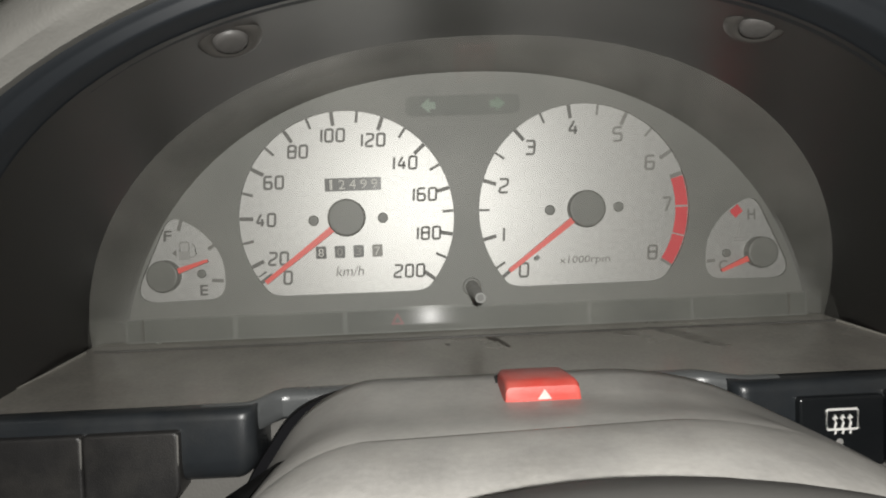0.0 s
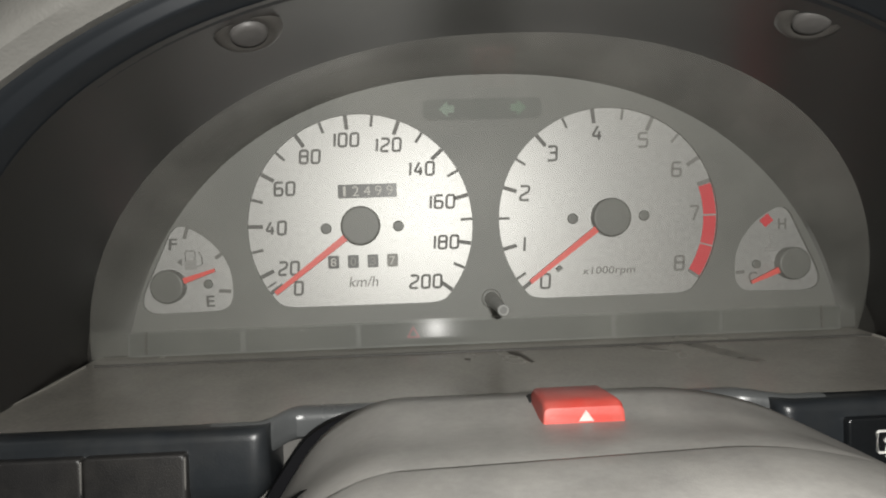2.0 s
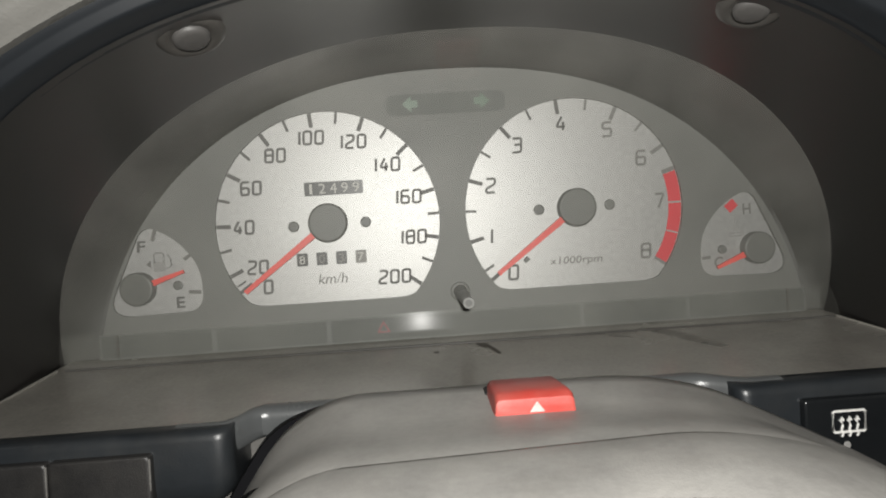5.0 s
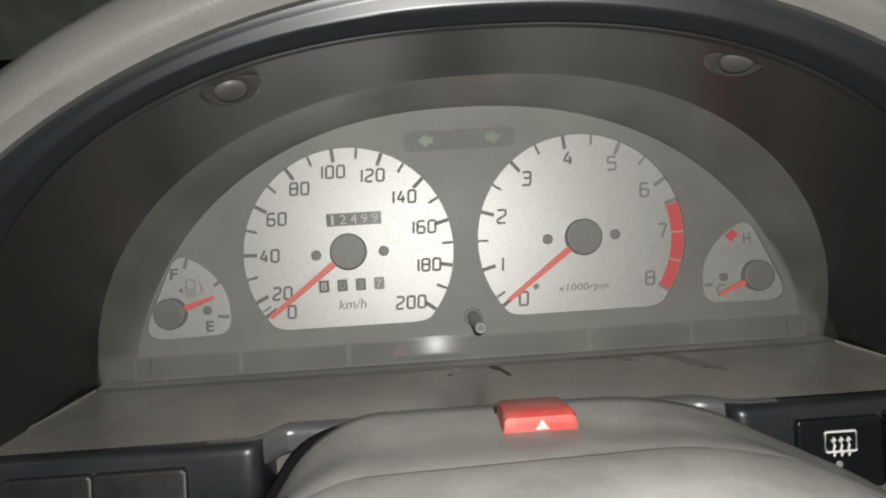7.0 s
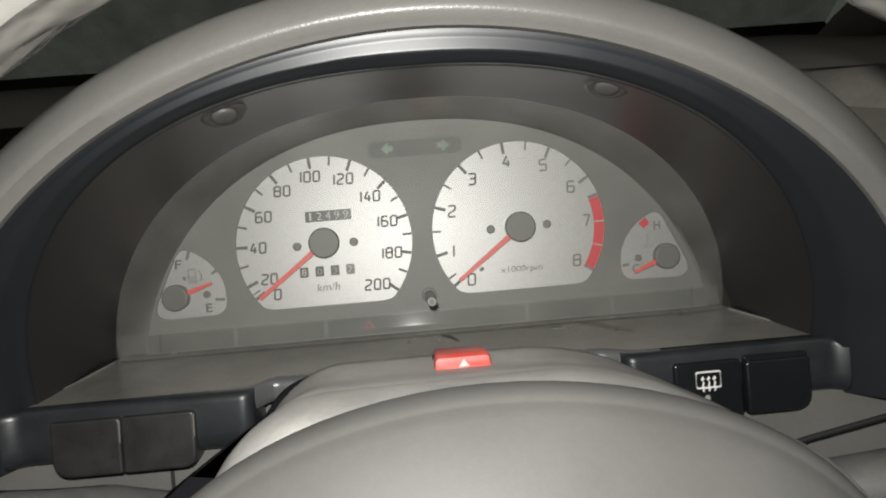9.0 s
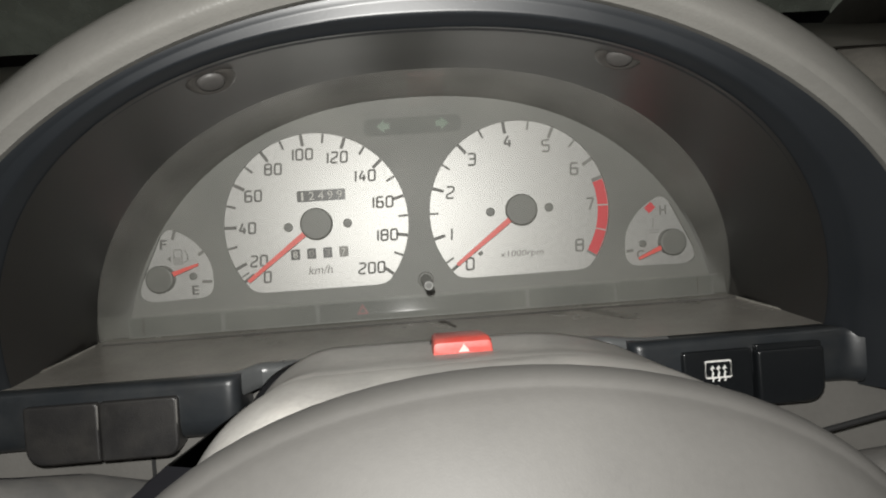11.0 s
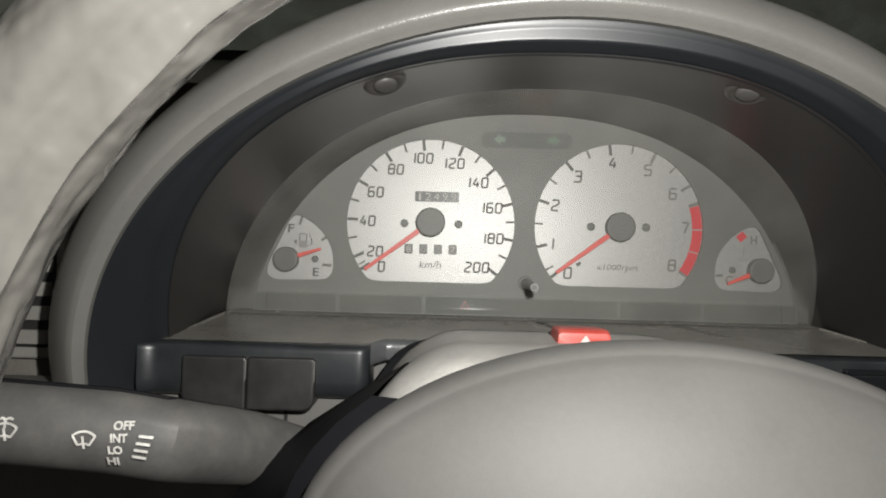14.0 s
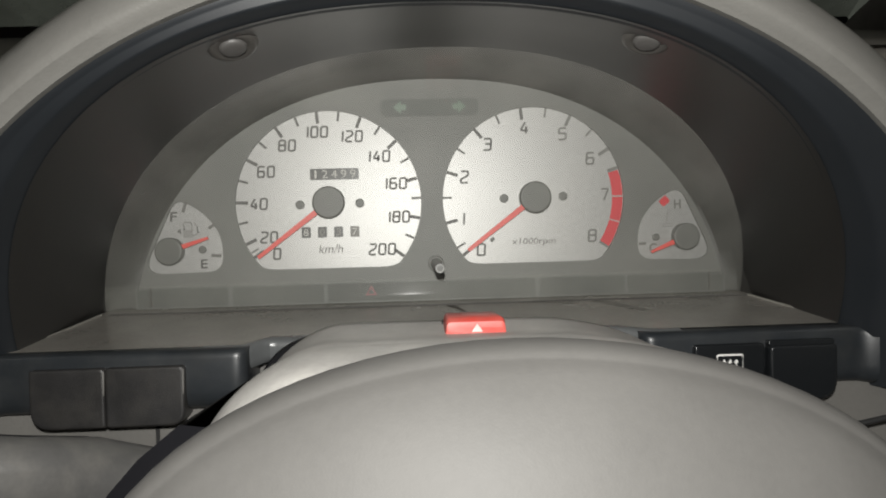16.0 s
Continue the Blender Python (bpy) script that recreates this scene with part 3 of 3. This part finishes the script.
part("instrument_shelf", loft(rows), SHELF, dash, "dusty grey shelf below the instruments")


def on_shelf(outline):
    """A thin flat patch lying on the sloping shelf."""
    bm = prism([(x, y) for x, y in outline], 0, 0.3)
    for v in bm.verts:
        x, y = v.co.x * 1000, v.co.z * 1000
        v.co = mm(x, y, -0.6 - 8.2 * (2 - y) / 88 + (0.1 if v.co.y < 0.0001 else -0.2))
    return bm


for patch in ([(5.5, -15), (10, -15.6), (11.6, -20), (9, -23), (6.4, -19)], [(9.4, -20), (12, -21), (14.6, -31), (13.4, -33), (11.4, -28)], [(-13, -23), (-10.6, -23.6), (-10.8, -26), (-12.8, -25.4)]):
    part("chipped_mark", on_shelf(patch), CHIP, dash, "dark chipped scratch on the shelf", flat=True)
for patch in ([(80, -8), (88, -12), (97, -26), (104, -44), (99, -46), (90, -32), (83, -18)], [(62, -13), (69, -15), (72, -24), (66, -23)]):
    part("scuff_mark", on_shelf(patch), SCUFF, dash, "dull dark scuff on the shelf", flat=True)
for s in (-1, 1):
    part("worn_edge", tube([mm(s * 169.5 - 2, -14, -1.6), mm(s * 172 - 1, -40, -4.2), mm(s * 175.5 - 0.5, -70, -7.0)], [0.6, 0.4, 0.2], 8), SHELF, dash, "pale worn edge of the shelf")
rows = []
for i in range(73):
    x = -98 + 200 * i / 72
    yf = shelf_front(x)
    zt = shelf_z(yf + 5) + 0.25
    rows.append([mm(x, yf + dy, zt + dz) for dy, dz in ((7, -0.5), (4.6, 0), (2.6, -0.25), (1.0, -1.0), (0.2, -2.2), (0, -4.0), (0, -7.0), (0.5, -9.2), (2.0, -10.4), (8, -10.8))])
part("shelf_lip", loft(rows), LIP, dash, "satin rolled lip behind the steering column")

part("pocket_panel", prism(box_outline(-100, 96, -44, -12, 3), -68, -60), LOWER, dash, "pale grey pocket below the lip")
part("lower_panel", prism(box_outline(-420, 330, -260, -30, 6), -84, -70), LOWER, dash, "grey grained lower dash panel")
part("panel_line", tube([mm(128, -92, -60), mm(160, -95, -51), mm(202, -96, -43), mm(260, -96, -36)], 1.3, 8), HOLE, dash, "thin black line below the wing")
part("panel_seam", prism(box_outline(-119, -117.4, -64, -36, 0.3), -84.4, -83), HOLE, dash)
# dash body round the cowl, dash top and front faces
rim_ = [p + Vector((p.x, 0, p.z + 0.03)).normalized() * 0.013 + Vector((0, -0.012, 0)) for p in back]
# Black ring stands in for the contact shadow along the cowl.
part("cowl_contact_shade", loft([back, rim_]), HOLE, dash, "black ring for the contact shadow between cowl and dash")
outer = [Vector((p.x * 1.5, -0.036, min(p.z * 1.5 + 0.02, 0.124))) for p in back]
part("dash_body", loft([rim_, between(rim_, outer, 0.5), outer]), DASH, dash, "dark dash body round the cowl")
# Unseen black board, added to stop the backdrop's glow leaking through the dash.
part("glow_blocker", prism(box_outline(-760, 460, -420, 150, 5), 70, 90), HOLE, dash)
rows = []
for k in range(9):
    y = -45 + 465 * k / 8
    rows.append([mm(x, y, 104 + 0.325 * (y + 100)) for x in range(-760, 461, 61)])
part("dash_top", loft(rows), DASH, dash, "dark grained dash top")
for x0, x1 in ((-760, -215), (215, 460)):
    rows = [[mm(x0 + (x1 - x0) * i / 8, y, z) for i in range(9)] for y, z in ((60, 150), (20, 126), (-8, 108), (-28, 88), (-42, 60), (-50, 24), (-54, -40))]
    part("dash_front", loft(rows), DASH, dash, "dark grained sloping dash face")

# ---- switches ----
def cap_outline(x0, x1, z0, z1, left, right):
    """A switch cap's face with its lower corners rounded more than the upper ones."""
    return rounded([(x0, z0), (x1, z0), (x1, z1), (x0, z1)], [left, right, 1.5, 1.5], 6)


for x0, x1, rl, rr in ((-163.2, -134.15, 7.0, 0.0), (-133.85, -103.2, 0.0, 5.0)):
    sw = thing("blank_switch", "black blank switch cover in the lower bezel", "switch", "blank switches")
    part("cap", prism(cap_outline(x0, x1, -38.2, -14.6, rl + 1.0, rr + 1.0), -95.6, -84, 1.2), SWITCH, sw)
    part("edge_strip", tube([mm(x1 - 0.5, -94.9, -15.8), mm(x1 - 0.45, -95.2, -24), mm(x1 - 0.5, -95.0, -29)], [0.5, 0.35, 0.12], 8), LOWER, sw, "pale worn edge")
    part("housing", prism(box_outline(x0 + 1, x1 - 1, -35, -16, 1.5, 3), -84, -72), HOLE, sw)
sw = thing("defroster_switch", "glossy black rear window defroster switch with white symbol", "switch")
part("cap", prism(cap_outline(104.6, 134.6, -39, -14.4, 3.0, 1.2), -91.6, -72, 1.2), GLOSS, sw)
sym = part("defroster_symbol", tube([mm(x, -91.8, z) for x, z in ((114.4, -18.8), (124.4, -18.8), (124.9, -19.3), (124.9, -25.2), (124.4, -25.7), (114.4, -25.7), (113.9, -25.2), (113.9, -19.3), (114.4, -18.8))], 0.42, 6), WHITE_INK, sw, "white heated rear window symbol")
for i in range(3):
    x = 116.8 + 2.6 * i
    part("heat_line", tube([mm(x + dx, -92.0, z) for dx, z in ((-0.2, -27.2), (0.25, -26.2), (-0.2, -24.8), (0.25, -23.4), (-0.1, -22.4), (-0.7, -21.6))], 0.38, 6), WHITE_INK, sym)
    part("heat_arrow", prism([(x - 0.6, -21.9), (x + 0.9, -21.9), (x + 0.1, -20.6)], -92.2, -91.6), WHITE_INK, sym, flat=True)
part("indicator", disc(118.6, -30.2, 1.3, -91.8, -90, 0.3, 16), INK_PALE, sw, "small unlit indicator lamp")
sw = thing("blank_switch", "glossy black blank switch beside the defroster switch", "switch", "blank switches")
part("cap", prism(cap_outline(135.6, 164.6, -38.6, -15.4, 1.2, 9.0), -94.0, -84, 1.6), GLOSS, sw)
part("top_edge", prism(box_outline(135.8, 164.2, -15.6, -13.4, 0.8), -92.4, -80, 0.7), GLOSS, sw, "worn glossy upper edge")
part("housing", prism(box_outline(137, 163, -36, -15, 1.5, 3), -84, -72), HOLE, sw)

# ---- steering column ----
column = thing("steering_column_cover", "grey grained plastic steering column cover, dusty", "column cover")


def column_row(y, dz=0.0, grow=0.0, bow=0.0):
    pts = rounded([(-84, -90), (-80, -36), (-62, -9), (-45, 0.6), (44, 0.6), (68, -4.5), (101, -21.5), (128, -36), (140, -90)], 15, 6)
    return [mm(5 + (p.x - 5) * (1 + grow), y - bow * ((p.x - 10) / 60) ** 2 * (p.x < 10), p.y + dz) for p in pts]


part("upper_shell", loft([column_row(-98, -6, -0.03), column_row(-99, -1), column_row(-101, 0.4), column_row(-110, 0.4), column_row(-124, -1.2), column_row(-134, -1.2, 0, 3), column_row(-146, 0.3, 0, 6), column_row(-158, 1.3, 0, 9), column_row(-164, 0.6, -0.004, 9)]), COLUMN, column)


def pad_row(s, y):
    out = []
    for i in range(72):
        a = 2 * math.pi * i / 72
        c, sn = math.cos(a), math.sin(a)
        out.append(mm(10 + s * (98 if c > 0 else 94.5) * c, y, -47 + s * 58.3 * sn))
    return out


part("front_collar", loft([column_row(-159.6, 0.6, -0.004, 9), column_row(-160.4, 1.5, 0, 9), column_row(-162.5, 1.9, 0, 9), column_row(-170, 2.0, -0.004, 7), column_row(-179, 2.0, -0.015, 4),
                           column_row(-188, 1.2, -0.03, 2), column_row(-196, -0.6, -0.05), column_row(-201, -3.4, -0.075), column_row(-204, -8.0, -0.11), column_row(-206, -16, -0.16)]), COLUMN, column, "rounded grey collar behind the wheel")


def gap_row(y, dz=0.0, dx=0.0):
    pts = rounded([(-92, -90), (-86, -37), (-66, -8.5), (-48, -2.6), (44, -2.6), (72, -9), (120, -32), (130, -90)], 22, 6)
    return [mm(p.x + (dx if p.x < -20 else -dx), y, p.y + dz) for p in pts]


# Near-black sheet put where the gap round the column lies in shade.
part("gap_shade", loft([gap_row(-72, -6), gap_row(-93, 0), gap_row(-96, -0.5, 0.5), gap_row(-95, -4, 6)]), STALK_DARK, column, "near-black sheet for the shade in the gap round the column")

haz = thing("hazard_switch", "red hazard warning push button with white triangle on the column", "switch")
rows = []
for y, z0, z1, w, xo in ((-129.6, -6, 1.6, 10.8, 10.2), (-129.3, -6, 3.4, 11.2, 10.2), (-128.0, -6, 4.5, 11.3, 10.2), (-125.5, -6, 5.0, 11.1, 10.0), (-113, -6, 5.0, 10.6, 9.4), (-111, -6, 4.0, 10.4, 9.2)):
    rows.append([mm(xo + p.x, y, p.y) for p in rounded([(-w, z0), (w, z0), (w - 1.0, z1), (-w + 1.0, z1)], 1.6, 4)])
button = part("button", loft(rows, closed=True, caps=True), RED_BUTTON, haz, "red translucent push button")
part("triangle", prism([(8.6, -0.1), (12.6, -0.1), (10.6, 2.7)], -129.85, -129.2), PRINT, haz, "white warning triangle", flat=True)
part("button_well", prism(box_outline(-1.4, 20.4, -9, 1.8, 2.0), -112.4, -106), HOLE, haz)

# ---- steering wheel ----
wheel = thing("steering_wheel", "grey vinyl steering wheel with a large centre pad", "steering wheel")
WX, WZ = 8.0, -45.0
rows = []
for i in range(241):
    a = 2 * math.pi * i / 240
    c, s = math.cos(a), math.sin(a)
    ring_ = []
    for k in range(96):
        b = 2 * math.pi * k / 96
        f = 1 - 0.12 * math.exp(-((b - 1.32 * math.pi) / 0.2) ** 2)
        f += (0.07 + 0.07 * min(1, max(0, (a - 1.9) / 0.4))) * math.exp(-((b - 1.15 * math.pi) / 0.11) ** 2)
        w = Vector((11.0 * c, 11.0 * s, 2.6 * math.sin(b))) + Vector((math.cos(b) * c, math.cos(b) * s, 0)) * 1.3
        f += 0.065 * noise.noise(w) + 0.035 * noise.noise(w * 2.3)
        ring_.append(mm(WX + (185.6 + 18.5 * f * math.cos(b)) * c, -237 + 18.5 * f * math.sin(b), WZ + (185.6 + 18.5 * f * math.cos(b)) * s))
    rows.append(ring_)
part("rim", loft(rows, closed=True), RIM, wheel, "grey shiny grained rim")


rows = [pad_row(0.93, -206), pad_row(0.965, -212), pad_row(0.985, -216), pad_row(0.996, -219), pad_row(1.0, -221), pad_row(0.999, -223.6), pad_row(0.993, -226), pad_row(0.981, -228.1), pad_row(0.967, -229.4), pad_row(0.957, -229.9), pad_row(0.947, -230.6)]
for k in range(4, 21):
    a = math.pi / 2 * k / 20
    rows.append(pad_row(max(0.02, 0.996 * math.cos(a) ** 1.2), -225 - 32 * math.sin(a) ** 1.3))
heights = [-7 - 7.5 * k for k in range(13)]
edge_back = [float(np.interp(z, (-100, -53, -31, -10.8, -3), (-152, -118, -96, -66, -52))) for z in heights]
edge_front = [10 - 101 * math.sqrt(max(0.02, 1 - ((z + 47) / 60.5) ** 2)) + 1 if z > -47 else -90 for z in heights]
back_rows = [[mm(x + 14, -138, z) for x, z in zip(edge_back, heights)]]
for t in (0, 0.33, 0.66, 1):
    back_rows.append([mm(a + (b - a) * t, -150 - 62 * t, z) for a, b, z in zip(edge_back, edge_front, heights)])
back_rows.append([mm(b + 9, -216, z) for b, z in zip(edge_front, heights)])
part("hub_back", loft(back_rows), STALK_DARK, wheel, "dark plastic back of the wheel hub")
part("centre_pad", loft(rows, closed=True, caps=True), WHEEL_PAD, wheel, "smooth grey domed centre pad")
for s in (-1, 1):
    rows = []
    for t in (0, 0.25, 0.5, 0.75, 1):
        x = WX + s * (86 + 91 * t)
        hz = 26 - 10 * t
        rows.append([mm(x, -232 - 5 * t + 9 * math.sin(b), -66 + hz * math.cos(b)) for b in (2 * math.pi * k / 16 for k in range(16))])
    part("spoke", loft(rows, closed=True, caps=True), WHEEL_PAD, wheel)

# ---- stalks ----
stalk = thing("wiper_stalk", "dark plastic wiper stalk with white printed symbols", "stalk", "column stalks")
AX = ((-236, -186, -22, 8), (-232, -186, -22, 12), (-200, -184, -23, 12.8), (-150, -180, -27, 13.2), (-134, -178.6, -29.6, 13.2), (-124, -166, -34.5, 13.3), (-117, -146, -41, 13.4), (-95, -128, -51, 11.7), (-70, -118, -56, 10))
part("arm", tube([mm(x, y, z) for x, y, z, r in AX], [r for x, y, z, r in AX], 32), STALK, stalk)


part("top_line", tube([mm(x, y - 1.0, z + r + 0.1) for x, y, z, r in AX[1:8]], 0.9, 8), STALK_DARK, stalk, "dark line along the top")


def on_stalk(bm):
    """Lays flat print on the round skin of the stalk."""
    for v in bm.verts:
        x, z = v.co.x * 1000, v.co.z * 1000
        ya, za, ra = (float(np.interp(x, [a[0] for a in AX], [a[i] for a in AX])) for i in (1, 2, 3))
        y = ya - math.sqrt(max(1.0, ra * ra - (z - za) ** 2))
        v.co.y = (y - 1.1 + (0.3 if v.co.y > -0.193 else 0)) * 0.001
    return bm


for i, body in enumerate(("OFF", "INT", "LO", "HI")):
    part("print", on_stalk(lettering(body, -142.2 - 0.85 * i, -22.2 - 3.55 * i, {"OFF": 5.8, "INT": 4.9, "LO": 4.2}.get(body, 3.5), 2.5, -193.0, -0.1, 0.025)), PRINT, stalk, flat=True)
for i in range(4):
    part("print_bar", on_stalk(bar(-137.4 - 0.5 * i, -25.2 - 2.0 * i, -133.4 - 0.5 * i, -25.8 - 2.0 * i, 0.75, 0.75, -194, -192)), PRINT, stalk, flat=True)
FAN = ((-3.9, 1.7), (-2.6, 2.5), (-1.2, 3.0), (0.3, 3.1), (1.8, 2.8), (3.0, 2.2), (4.0, 1.4), (2.0, -1.7), (1.0, -1.3), (-0.1, -1.1), (-1.2, -1.3), (-2.0, -1.7))
for x, z, jets in ((-153.2, -26.4, False), (-176, -24.2, True)):
    strokes = [(*FAN[i - 1], *FAN[i]) for i in range(len(FAN))] + [(0.2, -3.0, -0.5, 1.4)]
    if jets:
        strokes += [(-0.2, 1.2, -0.3, 4.2), (-0.3, 4.2, -1.5, 4.9), (-1.5, 4.9, -2.6, 4.2), (-0.3, 4.2, 1.0, 4.9), (1.0, 4.9, 2.2, 4.2)]
    for x0, z0, x1, z1 in strokes:
        part("wiper_symbol", on_stalk(bar(x + 0.85 * x0, z + 0.85 * z0, x + 0.85 * x1, z + 0.85 * z1, 0.6, 0.6, -194, -192)), PRINT, stalk, "white windscreen wiper symbol", flat=True)
stalk = thing("turn_signal_stalk", "dark plastic turn-signal stalk on the column", "stalk", "column stalks")
axis = [mm(84, -138, -66), mm(112, -142, -59), mm(136, -148, -54), mm(165, -156, -49), mm(215, -166, -44), mm(248, -170, -41), mm(252, -170, -41)]
part("arm", tube(axis, [10, 10.5, 12, 12.5, 12.5, 12, 9], 28), STALK, stalk)

# ---- centre air vent ----
vent = thing("air_vent", "grey dashboard air vent with horizontal louvres", "air vent")
part("surround", prism(box_outline(-330, -238, -24, 62, 6), -58, -48, 2), VENT, vent)
# Flat black plate: the shade between the louvres is put in as colour.
part("vent_shade_plate", prism(box_outline(-324, -243, -18, 56, 4), -58.6, -57), HOLE, vent)
for i in range(6):
    part("louvre", prism(box_outline(-323, -244, -16 + 12 * i, -9 + 12 * i, 1.5), -62, -58.4, 1.0), VENT, vent)
for x in (-304, -284, -264):
    part("blade", prism(box_outline(x - 1, x + 1, -17, 55, 0.4), -60, -58.4), VENT, vent)

# ---- windscreen, cabin and yard ----
screen = thing("windscreen", "sloping windscreen glass above the dash top", "windscreen", kind="structure")
g = part("glass_pane", loft([[mm(-760, 424, 284), mm(520, 424, 284)], [mm(-700, -200, 600), mm(460, -200, 600)]]), GLASS, screen)
g.visible_shadow = False
part("base_seal", prism(box_outline(-760, 520, 262, 286, 4), 421, 428), RUBBER, screen, "black rubber seal")
pil = thing("door_pillar", "grey plastic trim on the windscreen pillar", "pillar", kind="structure")
part("pillar_trim", tube([mm(482, 345, 214), mm(476, 300, 226), mm(474, 200, 252), mm(456, -120, 420), mm(440, -700, 600)], [40, 38, 36, 34, 34], 20), CLOTH, pil)
cabin = thing("cabin_shell", "plain grey cabin lining behind and above the driver", "cabin lining", kind="structure")
part("roof_lining", loft([[mm(-760, -150, 650), mm(460, -150, 650)], [mm(-760, -1500, 500), mm(460, -1500, 500)]]), CLOTH, cabin)
part("rear_lining", loft([[mm(-760, -1500, 500), mm(460, -1500, 500)], [mm(-760, -1300, -700), mm(460, -1300, -700)]]), CLOTH, cabin)
part("floor_lining", loft([[mm(-760, -1300, -700), mm(460, -1300, -700)], [mm(-760, 100, -500), mm(460, 100, -500)]]), CLOTH, cabin)
part("door_lining", loft([[mm(470, -1500, 500), mm(470, -1300, -700)], [mm(470, -100, 620), mm(470, 100, -500)]]), CLOTH, cabin)
part("door_lining", loft([[mm(-770, -1500, 500), mm(-770, -1300, -700)], [mm(-770, -100, 620), mm(-770, 100, -500)]]), CLOTH, cabin)
LEVEL = CAR.inverted()
yard = thing("backdrop", "grey-green wall outside, with an added glow for the pale windscreen", "wall", kind="structure")
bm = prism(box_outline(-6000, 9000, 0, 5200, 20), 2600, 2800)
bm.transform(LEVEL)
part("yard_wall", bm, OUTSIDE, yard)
ground = thing("ground", "dark asphalt of the yard under the car", "ground", kind="structure")
bm = loft([[Vector((x, y, 0.0)) for x in (-90, -30, -8, 0, 8, 30, 90)] for y in (-90, -30, -8, 0, 2.5, 30, 90)])
bm.transform(LEVEL)
part("asphalt", bm, ASPHALT, ground)
